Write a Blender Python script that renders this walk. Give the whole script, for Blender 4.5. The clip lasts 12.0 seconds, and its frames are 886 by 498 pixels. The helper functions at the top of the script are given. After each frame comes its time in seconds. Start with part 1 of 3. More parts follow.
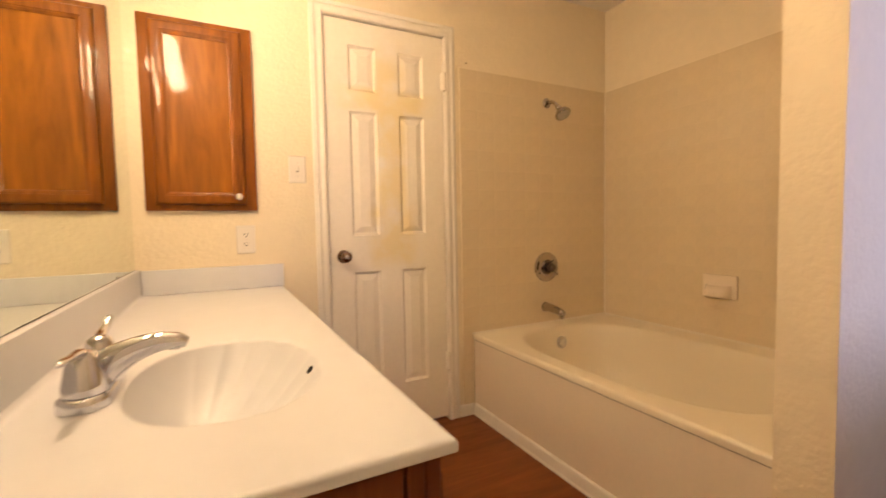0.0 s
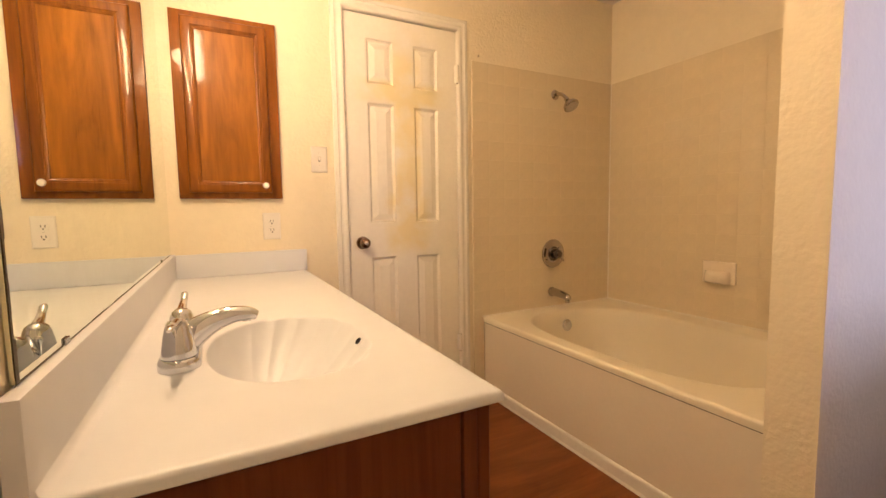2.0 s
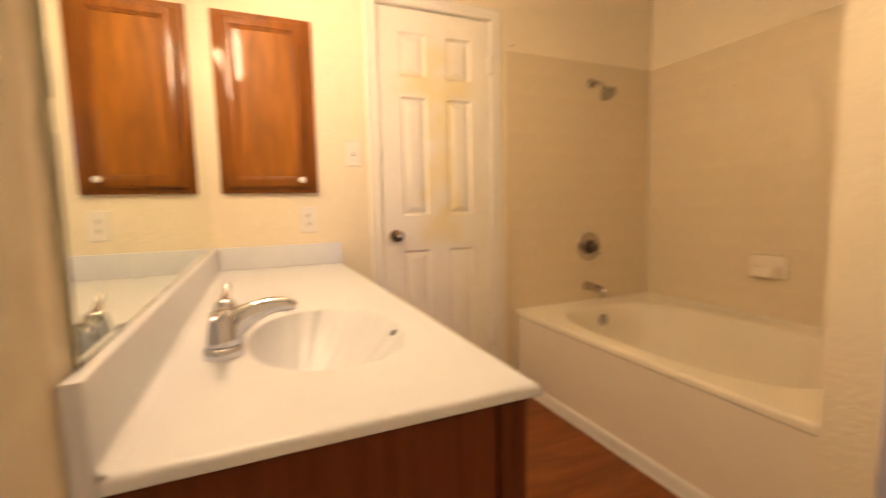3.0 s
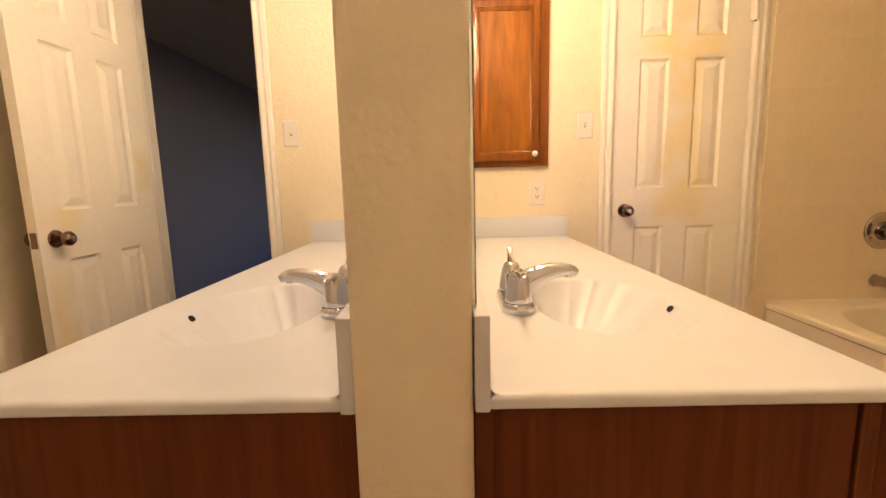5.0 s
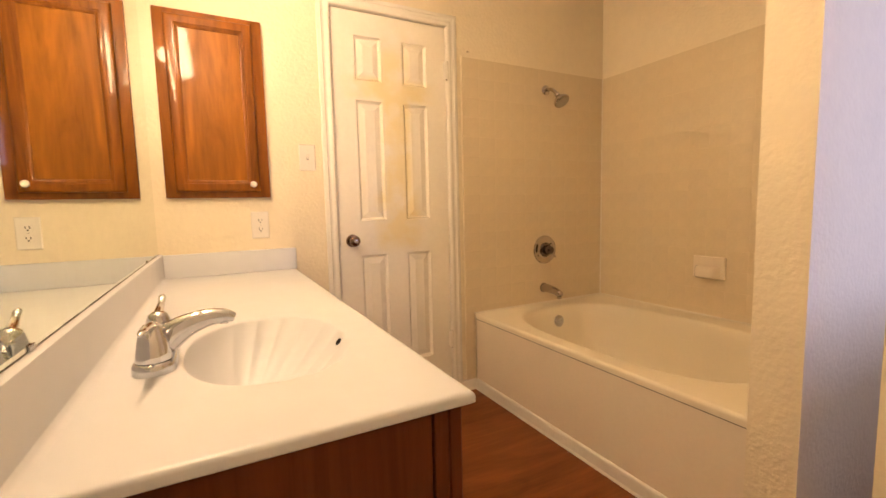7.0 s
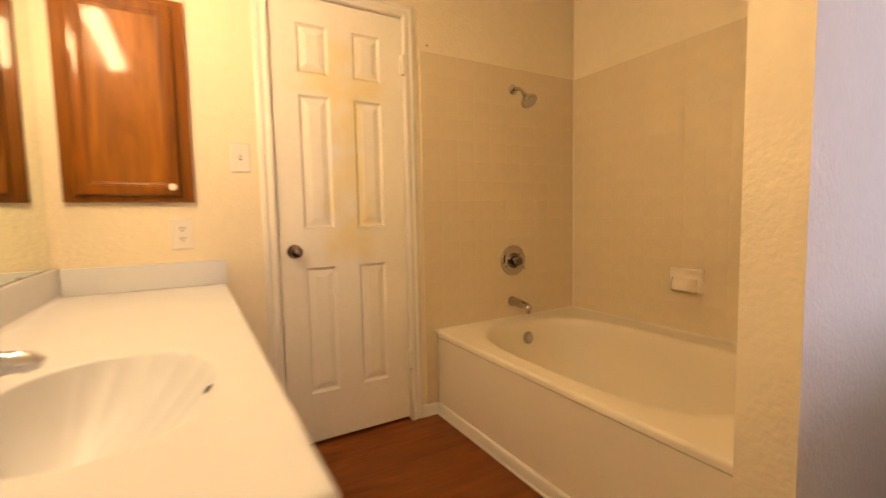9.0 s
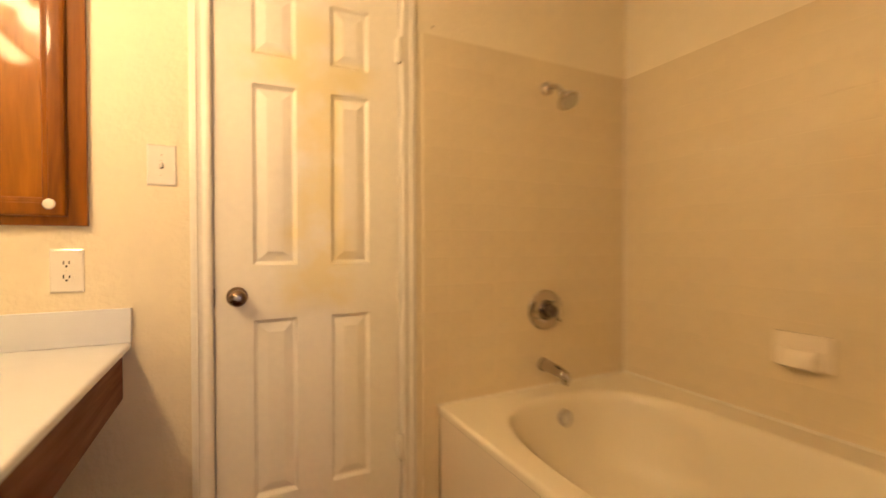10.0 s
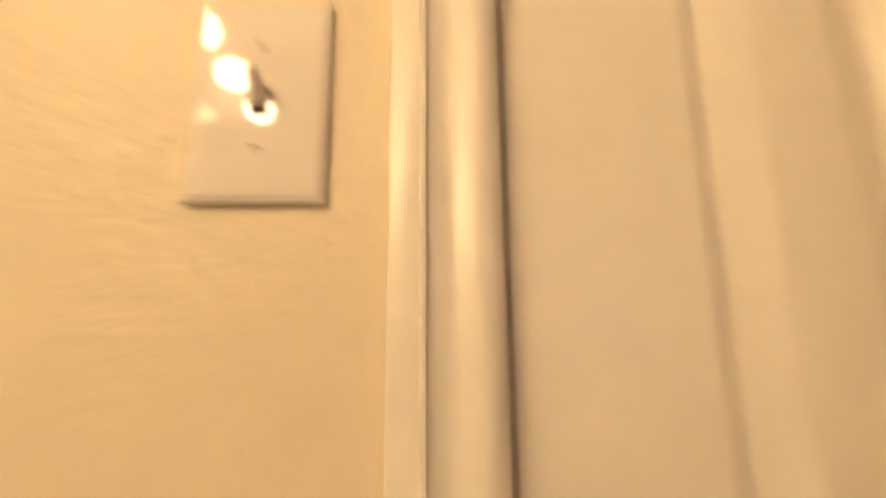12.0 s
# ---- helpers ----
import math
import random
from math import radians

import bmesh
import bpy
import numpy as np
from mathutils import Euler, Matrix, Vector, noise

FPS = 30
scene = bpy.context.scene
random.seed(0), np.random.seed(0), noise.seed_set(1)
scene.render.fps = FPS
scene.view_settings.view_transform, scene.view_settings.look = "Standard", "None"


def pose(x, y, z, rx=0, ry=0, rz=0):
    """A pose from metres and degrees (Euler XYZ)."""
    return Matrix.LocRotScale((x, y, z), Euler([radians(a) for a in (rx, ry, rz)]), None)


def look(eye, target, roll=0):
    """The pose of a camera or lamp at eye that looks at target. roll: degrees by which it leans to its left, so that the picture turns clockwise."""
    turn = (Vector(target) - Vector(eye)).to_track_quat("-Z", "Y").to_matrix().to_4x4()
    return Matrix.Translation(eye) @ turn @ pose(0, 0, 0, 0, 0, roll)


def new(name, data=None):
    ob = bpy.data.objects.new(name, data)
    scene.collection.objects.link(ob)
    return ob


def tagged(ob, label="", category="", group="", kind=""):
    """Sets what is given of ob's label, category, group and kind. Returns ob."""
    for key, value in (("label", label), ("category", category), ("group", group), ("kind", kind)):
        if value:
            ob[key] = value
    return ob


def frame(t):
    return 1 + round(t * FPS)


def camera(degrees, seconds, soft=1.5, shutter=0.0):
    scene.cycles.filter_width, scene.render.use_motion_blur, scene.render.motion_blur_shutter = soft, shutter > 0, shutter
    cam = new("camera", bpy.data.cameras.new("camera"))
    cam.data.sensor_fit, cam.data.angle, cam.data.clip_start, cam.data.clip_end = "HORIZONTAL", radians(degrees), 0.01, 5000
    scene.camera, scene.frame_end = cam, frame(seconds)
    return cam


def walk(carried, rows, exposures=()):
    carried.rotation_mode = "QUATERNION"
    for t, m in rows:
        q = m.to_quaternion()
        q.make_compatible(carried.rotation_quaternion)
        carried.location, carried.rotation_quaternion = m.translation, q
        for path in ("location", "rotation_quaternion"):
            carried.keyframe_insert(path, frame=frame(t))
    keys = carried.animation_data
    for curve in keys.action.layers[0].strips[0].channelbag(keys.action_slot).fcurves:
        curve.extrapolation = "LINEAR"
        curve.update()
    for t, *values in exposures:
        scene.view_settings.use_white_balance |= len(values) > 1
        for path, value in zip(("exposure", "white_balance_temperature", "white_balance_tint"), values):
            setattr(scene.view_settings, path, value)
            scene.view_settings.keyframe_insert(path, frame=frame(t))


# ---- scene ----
import functools

cam = camera(91.5, 12.0, shutter=0.9)
PATH = [
    (0, (0.3, -2.054, 1.071), (1.219, -0.281, 0.958), -1.1),
    (0.5, (0.261, -2.077, 1.07), (1.105, -0.27, 0.921), -1.4),
    (1, (0.214, -2.103, 1.074), (1.118, -0.326, 0.916), -1.1),
    (1.5, (0.192, -2.114, 1.07), (1.125, -0.354, 0.896), -1.0),
    (2, (0.185, -2.116, 1.075), (1.104, -0.348, 0.904), -0.9),
    (2.5, (0.192, -2.111, 1.076), (1.106, -0.341, 0.897), -0.8),
    (3, (0.181, -2.108, 1.072), (0.967, -0.279, 0.874), -1.3),
    (3.3, (0.121, -2.089, 1.063), (0.586, -0.157, 0.836), -1.6),
    (3.5, (0.094, -2.092, 1.064), (0.387, -0.129, 0.819), -1.7),
    (3.7, (0.054, -2.096, 1.065), (0.201, -0.116, 0.826), -1.2),
    (5.3, (-0.027, -2.103, 1.068), (-0.054, -0.126, 0.769), -1.4),
    (5.5, (-0.011, -2.102, 1.065), (-0.006, -0.125, 0.765), -1.4),
    (5.7, (0.022, -2.097, 1.065), (0.123, -0.12, 0.78), -1.6),
    (6, (0.089, -2.097, 1.071), (0.479, -0.148, 0.848), -1.4),
    (6.5, (0.193, -2.121, 1.08), (1.018, -0.306, 0.911), -0.9),
    (6.7, (0.21, -2.139, 1.086), (1.111, -0.363, 0.903), -1.1),
    (8.3, (0.304, -2.064, 1.065), (1.258, -0.318, 0.861), -1.6),
    (8.5, (0.338, -2.062, 1.073), (1.295, -0.314, 0.899), -1.5),
    (9, (0.439, -2.003, 1.074), (1.437, -0.277, 0.919), -1.2),
    (9.2, (0.514, -1.94, 1.085), (1.529, -0.228, 0.889), -1.7),
    (9.5, (0.624, -1.777, 1.11), (1.664, -0.07, 1.046), 0.1),
    (9.7, (0.702, -1.69, 1.108), (1.702, 0.041, 1.068), -0.1),
    (10, (0.813, -1.536, 1.097), (1.694, 0.259, 1.071), -0.1),
    (10.3, (0.93, -1.371, 1.081), (1.513, 0.542, 1.098), 0.8),
    (10.5, (0.939, -1.255, 1.096), (1.362, 0.699, 1.171), 0.1),
    (10.7, (0.942, -1.135, 1.096), (1.226, 0.845, 1.139), 2.5),
    (11, (0.881, -0.908, 1.137), (1.144, 1.068, 1.295), 0.6),
    (11.2, (0.848, -0.766, 1.163), (1.03, 1.215, 1.367), 0.7),
    (11.5, (0.794, -0.559, 1.16), (0.772, 1.433, 1.339), 0.8),
    (11.8, (0.751, -0.343, 1.178), (0.666, 1.623, 1.534), -1.0),
    (12, (0.722, -0.227, 1.204), (0.78, 1.737, 1.579), -0.5),
]
EXPOSURES = [
    (0.0, -0.095, 5850, 16),
    (2.8, -0.045, 5850, 16),
    (3.5, 0.005, 5850, 16),
    (5.5, 0.025, 5850, 16),
    (6.5, 0.025, 5850, 16),
    (8.5, -0.035, 6150, 14),
    (9.5, -0.125, 6650, 13),
    (10.0, -0.005, 6550, 12),
    (10.5, 0.035, 6450, 11),
    (11.0, -0.065, 6500, 10),
    (11.5, -0.125, 6400, 10),
    (12.0, -0.425, 6450, 10),
]
walk(cam, [(t, look(eye, target, roll)) for t, eye, target, roll in PATH], EXPOSURES)

# ---- world, sun-less sky, window light ----
world = bpy.data.worlds.new("sky_world")
world.use_nodes = True
scene.world = world
wn = world.node_tree.nodes
sky = wn.new("ShaderNodeTexSky")
sky.sky_type, sky.sun_disc = "NISHITA", False
sky.sun_elevation, sky.sun_rotation = radians(40), radians(60)
wn["Background"].inputs["Strength"].default_value = 0.15
world.node_tree.links.new(sky.outputs["Color"], wn["Background"].inputs["Color"])

WARM = (1.0, 0.675, 0.345)
BULB_STRENGTH = 130.0

day = bpy.data.lights.new("window_daylight", "AREA")
day.shape, day.size, day.size_y = "RECTANGLE", 1.3, 1.15
day.energy, day.color = 58, (0.62, 0.64, 1.0)
new("window_daylight", day).matrix_world = look((2.7, -4.42, 1.45), (2.7, -2.0, 1.40))


# ---- materials ----
def material(name, base, rough=0.5, metal=0.0, grain=0.06, scale=6.0, fine=60.0, bump=0.0, bump_scale=120.0, coat=0.0, stretch=(1, 1, 1), tint=None):
    """A painted, glazed or cast surface: two scales of uneven colour, a fine relief, and roughness that varies a little."""
    m = bpy.data.materials.new(name)
    m.use_nodes = True
    nt = m.node_tree
    n, l = nt.nodes, nt.links
    b = n["Principled BSDF"]
    tc, mp = n.new("ShaderNodeTexCoord"), n.new("ShaderNodeMapping")
    mp.inputs["Scale"].default_value = stretch
    l.new(tc.outputs["Object"], mp.inputs["Vector"])
    big, small = n.new("ShaderNodeTexNoise"), n.new("ShaderNodeTexNoise")
    big.inputs["Scale"].default_value, small.inputs["Scale"].default_value = scale, fine
    big.inputs["Detail"].default_value, small.inputs["Detail"].default_value = 4, 5
    for t in (big, small):
        l.new(mp.outputs["Vector"], t.inputs["Vector"])
    add = n.new("ShaderNodeMath")
    add.operation = "ADD"
    l.new(big.outputs["Fac"], add.inputs[0])
    l.new(small.outputs["Fac"], add.inputs[1])
    ramp = n.new("ShaderNodeMapRange")
    ramp.inputs["From Min"].default_value, ramp.inputs["From Max"].default_value = 0.6, 1.4
    l.new(add.outputs[0], ramp.inputs["Value"])
    mix = n.new("ShaderNodeMix")
    mix.data_type = "RGBA"
    low = tint or tuple(c * (1 - grain * 2) for c in base)
    mix.inputs[6].default_value = (*low, 1)
    mix.inputs[7].default_value = (*[min(1, c * (1 + grain * 0.6)) for c in base], 1)
    l.new(ramp.outputs["Result"], mix.inputs[0])
    l.new(mix.outputs[2], b.inputs["Base Color"])
    rr = n.new("ShaderNodeMapRange")
    rr.inputs["To Min"].default_value, rr.inputs["To Max"].default_value = rough * 0.85, min(1, rough * 1.2)
    l.new(big.outputs["Fac"], rr.inputs["Value"])
    l.new(rr.outputs["Result"], b.inputs["Roughness"])
    b.inputs["Metallic"].default_value = metal
    b.inputs["Coat Weight"].default_value = coat
    b.inputs["Coat Roughness"].default_value = 0.12
    if bump:
        bn, tex = n.new("ShaderNodeBump"), n.new("ShaderNodeTexNoise")
        tex.inputs["Scale"].default_value, tex.inputs["Detail"].default_value = bump_scale, 3
        l.new(tc.outputs["Object"], tex.inputs["Vector"])
        bn.inputs["Strength"].default_value, bn.inputs["Distance"].default_value = bump, 0.004
        l.new(tex.outputs["Fac"], bn.inputs["Height"])
        l.new(bn.outputs["Normal"], b.inputs["Normal"])
    return m


def wood(name, light, dark, rough, axis, ring=16.0, coat=0.0, plank=0.0):
    """Stained wood with long grain along axis (0 x, 1 y, 2 z), cathedral figure and fine pores."""
    m = bpy.data.materials.new(name)
    m.use_nodes = True
    nt = m.node_tree
    n, l = nt.nodes, nt.links
    b = n["Principled BSDF"]
    tc = n.new("ShaderNodeTexCoord")

    def noise_tex(along, across, detail, warp=0.0):
        mp, t = n.new("ShaderNodeMapping"), n.new("ShaderNodeTexNoise")
        s = [across] * 3
        s[axis] = along
        mp.inputs["Scale"].default_value = s
        t.inputs["Scale"].default_value, t.inputs["Detail"].default_value, t.inputs["Distortion"].default_value = 1, detail, warp
        l.new(tc.outputs["Object"], mp.inputs["Vector"])
        l.new(mp.outputs["Vector"], t.inputs["Vector"])
        return t

    figure, streak, pore = noise_tex(1.6, ring, 5, 1.8), noise_tex(2.6, 46, 4, 0.5), noise_tex(12, 360, 2)
    a = n.new("ShaderNodeMath")
    a.operation = "MULTIPLY_ADD"
    l.new(streak.outputs["Fac"], a.inputs[0])
    a.inputs[1].default_value = 0.45
    l.new(figure.outputs["Fac"], a.inputs[2])
    c = n.new("ShaderNodeMath")
    c.operation = "MULTIPLY_ADD"
    l.new(pore.outputs["Fac"], c.inputs[0])
    c.inputs[1].default_value = 0.18
    l.new(a.outputs[0], c.inputs[2])
    rmp = n.new("ShaderNodeMapRange")
    rmp.inputs["From Min"].default_value, rmp.inputs["From Max"].default_value = 0.60, 1.03
    l.new(c.outputs[0], rmp.inputs["Value"])
    mix = n.new("ShaderNodeMix")
    mix.data_type = "RGBA"
    mix.inputs[6].default_value, mix.inputs[7].default_value = (*dark, 1), (*light, 1)
    l.new(rmp.outputs["Result"], mix.inputs[0])
    l.new(mix.outputs[2], b.inputs["Base Color"])
    rr = n.new("ShaderNodeMapRange")
    rr.inputs["To Min"].default_value, rr.inputs["To Max"].default_value = rough * 1.2, rough * 0.85
    l.new(rmp.outputs["Result"], rr.inputs["Value"])
    l.new(rr.outputs["Result"], b.inputs["Roughness"])
    b.inputs["Coat Weight"].default_value, b.inputs["Coat Roughness"].default_value = coat, 0.07
    b.inputs["Specular IOR Level"].default_value = 0.18
    bn = n.new("ShaderNodeBump")
    bn.inputs["Strength"].default_value, bn.inputs["Distance"].default_value = 0.12, 0.001
    l.new(c.outputs[0], bn.inputs["Height"])
    l.new(bn.outputs["Normal"], b.inputs["Normal"])
    return m


def metal(name, base, rough):
    return material(name, base, rough, 1.0, grain=0.03, scale=20)


def glow(name, colour, strength):
    m = bpy.data.materials.new(name)
    m.use_nodes = True
    b = m.node_tree.nodes["Principled BSDF"]
    b.inputs["Base Color"].default_value = (0.9, 0.9, 0.88, 1)
    b.inputs["Emission Color"].default_value = (*colour, 1)
    b.inputs["Emission Strength"].default_value = strength
    return m


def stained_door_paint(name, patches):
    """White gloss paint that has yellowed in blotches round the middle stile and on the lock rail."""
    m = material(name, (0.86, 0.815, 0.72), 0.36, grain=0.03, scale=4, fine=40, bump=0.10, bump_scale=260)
    n, l = m.node_tree.nodes, m.node_tree.links
    b = n["Principled BSDF"]
    clean = b.inputs["Base Color"].links[0].from_socket
    tc, sep = n.new("ShaderNodeTexCoord"), n.new("ShaderNodeSeparateXYZ")
    l.new(tc.outputs["Object"], sep.inputs[0])

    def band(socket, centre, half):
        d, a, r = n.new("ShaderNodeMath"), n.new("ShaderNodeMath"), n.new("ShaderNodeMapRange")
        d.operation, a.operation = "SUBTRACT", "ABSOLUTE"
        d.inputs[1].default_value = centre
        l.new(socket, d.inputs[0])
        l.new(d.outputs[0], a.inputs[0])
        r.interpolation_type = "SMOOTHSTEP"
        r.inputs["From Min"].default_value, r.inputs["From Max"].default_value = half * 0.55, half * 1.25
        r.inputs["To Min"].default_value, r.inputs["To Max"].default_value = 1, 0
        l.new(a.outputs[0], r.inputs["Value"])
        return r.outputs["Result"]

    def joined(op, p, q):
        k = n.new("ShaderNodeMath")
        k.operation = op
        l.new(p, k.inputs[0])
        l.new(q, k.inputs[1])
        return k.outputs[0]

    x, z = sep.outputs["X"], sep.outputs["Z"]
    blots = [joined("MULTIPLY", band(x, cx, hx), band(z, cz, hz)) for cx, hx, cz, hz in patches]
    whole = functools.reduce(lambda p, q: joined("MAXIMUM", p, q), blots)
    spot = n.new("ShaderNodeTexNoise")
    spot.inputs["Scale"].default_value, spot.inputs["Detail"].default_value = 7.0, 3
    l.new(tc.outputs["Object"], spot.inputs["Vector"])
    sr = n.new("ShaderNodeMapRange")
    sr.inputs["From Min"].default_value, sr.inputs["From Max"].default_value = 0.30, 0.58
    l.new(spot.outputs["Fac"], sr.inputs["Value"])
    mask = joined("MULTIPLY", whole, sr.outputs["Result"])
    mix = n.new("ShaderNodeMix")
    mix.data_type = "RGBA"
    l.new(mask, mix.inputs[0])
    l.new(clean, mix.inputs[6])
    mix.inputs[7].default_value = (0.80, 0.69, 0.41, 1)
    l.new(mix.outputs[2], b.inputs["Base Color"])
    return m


def tile_glaze():
    m = material("tile_glaze", (0.725, 0.615, 0.425), 0.055, grain=0.03, scale=9, fine=90, bump=0.012, bump_scale=30)
    n, l = m.node_tree.nodes, m.node_tree.links
    b = n["Principled BSDF"]
    b.inputs["Specular IOR Level"].default_value = 0.75
    base = b.inputs["Base Color"].links[0].from_socket
    info, hsv, r = n.new("ShaderNodeObjectInfo"), n.new("ShaderNodeHueSaturation"), n.new("ShaderNodeMapRange")
    r.inputs["To Min"].default_value, r.inputs["To Max"].default_value = 0.99, 1.01
    l.new(info.outputs["Random"], r.inputs["Value"])
    l.new(r.outputs["Result"], hsv.inputs["Value"])
    l.new(base, hsv.inputs["Color"])
    l.new(hsv.outputs["Color"], b.inputs["Base Color"])
    return m


WALL = material("wall_paint", (0.79, 0.698, 0.522), 0.55, grain=0.03, scale=3, fine=25, bump=0.62, bump_scale=62)
CEIL = material("ceiling_paint", (0.86, 0.82, 0.74), 0.8, grain=0.03, bump=0.3, bump_scale=60)
# the blue cast of dim daylight is put into this wall colour
DARK_WALL = material("daylight_tinted_paint", (0.42, 0.41, 0.52), 0.7, grain=0.04, scale=3, bump=0.2, bump_scale=50)
TRIM = material("trim_paint", (0.80, 0.76, 0.68), 0.33, grain=0.03, scale=5, bump=0.05)
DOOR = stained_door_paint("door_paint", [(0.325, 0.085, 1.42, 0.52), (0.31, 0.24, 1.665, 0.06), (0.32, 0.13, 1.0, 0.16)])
OPEN_DOOR = stained_door_paint("open_door_paint", [(0.560, 0.045, 1.17, 0.10), (0.10, 0.09, 0.97, 0.05), (0.07, 0.06, 0.62, 0.16)])
TILE = tile_glaze()
GROUT = material("grout", (0.700, 0.590, 0.405), 0.8, grain=0.06, scale=14, fine=150, bump=0.2, bump_scale=300)
CAULK = material("caulk", (0.78, 0.72, 0.60), 0.5, grain=0.06, scale=30)
ENAMEL = material("tub_enamel", (0.78, 0.705, 0.555), 0.34, grain=0.012, scale=4)
APRON = material("apron_panel", (0.81, 0.715, 0.575), 0.38, grain=0.02, scale=5, bump=0.05, bump_scale=200)
MARBLE = material("cultured_marble", (0.662, 0.672, 0.715), 0.36, grain=0.02, scale=5, fine=18)
OAK = wood("stained_oak", (0.310, 0.109, 0.004), (0.172, 0.054, 0.001), 0.42, 2, 11, 0.28)
OAK_FRAME = wood("stained_oak_frame", (0.250, 0.079, 0.003), (0.125, 0.036, 0.001), 0.42, 2, 15, 0.28)
DARK_OAK = wood("dark_stained_oak", (0.140, 0.037, 0.007), (0.098, 0.025, 0.005), 0.55, 2, 34)
DARK_OAK_RAIL = wood("dark_stained_oak_rail", (0.165, 0.046, 0.009), (0.100, 0.027, 0.005), 0.50, 1, 16)
VINYL = wood("wood_print_vinyl", (0.195, 0.058, 0.010), (0.110, 0.030, 0.005), 0.40, 0, 6, 0.0)
CHROME = metal("chrome", (0.60, 0.61, 0.66), 0.04)
WORN_CHROME = metal("worn_chrome", (0.50, 0.51, 0.54), 0.22)
# chrome of the bath fittings, darker and warmer in tone than CHROME
BATH_CHROME = metal("warm_bath_chrome", (0.50, 0.465, 0.445), 0.06)
# chrome with a dark reflection of the room put into its colour
DARK_CHROME = metal("dark_reflection_chrome", (0.17, 0.145, 0.135), 0.08)
SATIN = metal("satin_nickel", (0.50, 0.48, 0.44), 0.45)
BRONZE = metal("dark_bronze", (0.24, 0.165, 0.115), 0.22)
MIRROR = metal("silvered_glass", (0.80, 0.845, 0.76), 0.0)
MIRROR.node_tree.nodes["Principled BSDF"].inputs["Roughness"].links and MIRROR.node_tree.links.remove(MIRROR.node_tree.nodes["Principled BSDF"].inputs["Roughness"].links[0])
MIRROR.node_tree.nodes["Principled BSDF"].inputs["Roughness"].default_value = 0.0
TARNISH = material("tarnished_mirror_edge", (0.085, 0.062, 0.038), 0.5, grain=0.3, scale=40)
PLASTIC = material("ivory_plastic", (0.80, 0.75, 0.68), 0.05, grain=0.015, scale=8)
ALMOND = material("almond_ceramic", (0.83, 0.73, 0.59), 0.15, grain=0.02, scale=12)
CERAMIC = material("white_ceramic", (0.82, 0.76, 0.68), 0.12, grain=0.02, scale=12)
# black in place of the shade inside small holes and slots
SHADOW_GAP = material("black_cavity_shade", (0.012, 0.010, 0.009), 0.8, grain=0.1)
# dark brown for the thin strip under the bath rim
SEAM = material("dark_brown_seam", (0.075, 0.045, 0.025), 0.8, grain=0.2, scale=30)
BULB = glow("lit_bulb", WARM, BULB_STRENGTH)
PALE_BULB = glow("paler_lit_bulb", (1.0, 0.74, 0.46), BULB_STRENGTH * 0.64)


# ---- mesh helpers ----
MIDDLE = -0.0715  # plane half way through the partition
flip = [False]    # whether things are built for the room across the partition


def part(name, bm, mat, parent=None, label="", smooth=False, kind=""):
    if flip[0]:
        for v in bm.verts:
            v.co.x = 2 * MIDDLE - v.co.x
        bmesh.ops.reverse_faces(bm, faces=bm.faces[:])
    me = bpy.data.meshes.new(name)
    if smooth:
        for f in bm.faces:
            f.smooth = True
        for e in bm.edges:
            if len(e.link_faces) == 2 and e.calc_face_angle(0) > 0.7:
                e.smooth = False
    bm.to_mesh(me)
    bm.free()
    me.materials.append(mat)
    ob = new(name, me)
    if parent:
        ob.parent = parent
    return tagged(ob, label, kind=kind)


def thing(name, x, y, z, label, category, group="", kind=""):
    ob = new(name)
    ob.empty_display_size = 0.05
    return tagged(ob, label, category, group, kind)


def block(x0, x1, y0, y1, z0, z1, bevel=0.0, seg=2, bm=None):
    own = bmesh.new()
    bmesh.ops.create_cube(own, size=1)
    for v in own.verts:
        v.co = ((x0 + x1) / 2 + v.co.x * (x1 - x0), (y0 + y1) / 2 + v.co.y * (y1 - y0), (z0 + z1) / 2 + v.co.z * (z1 - z0))
    if bevel:
        bmesh.ops.bevel(own, geom=own.edges[:], offset=bevel, segments=seg, affect="EDGES", profile=0.6)
    if bm is None:
        return own
    me = bpy.data.meshes.new("joined")
    own.to_mesh(me)
    own.free()
    bm.from_mesh(me)
    bpy.data.meshes.remove(me)
    return bm


def rings(loops, cap_first=False, cap_last=False, closed=True):
    """A skin over rings of equally many points."""
    bm = bmesh.new()
    rows = [[bm.verts.new(p) for p in loop] for loop in loops]
    k = len(rows[0])
    for a, b in zip(rows, rows[1:]):
        for i in range(k if closed else k - 1):
            j = (i + 1) % k
            bm.faces.new((a[i], a[j], b[j], b[i]))
    if cap_first:
        bm.faces.new(rows[0][::-1])
    if cap_last:
        bm.faces.new(rows[-1])
    bmesh.ops.recalc_face_normals(bm, faces=bm.faces[:])
    return bm


def lathe(profile, origin, axis, n=28):
    """Turns (radius, height) about axis through origin."""
    q = Vector((0, 0, 1)).rotation_difference(Vector(axis))
    o = Vector(origin)
    loops = [[o + q @ Vector((r * math.cos(2 * math.pi * i / n), r * math.sin(2 * math.pi * i / n), h)) for i in range(n)] for r, h in profile]
    return rings(loops, True, True)


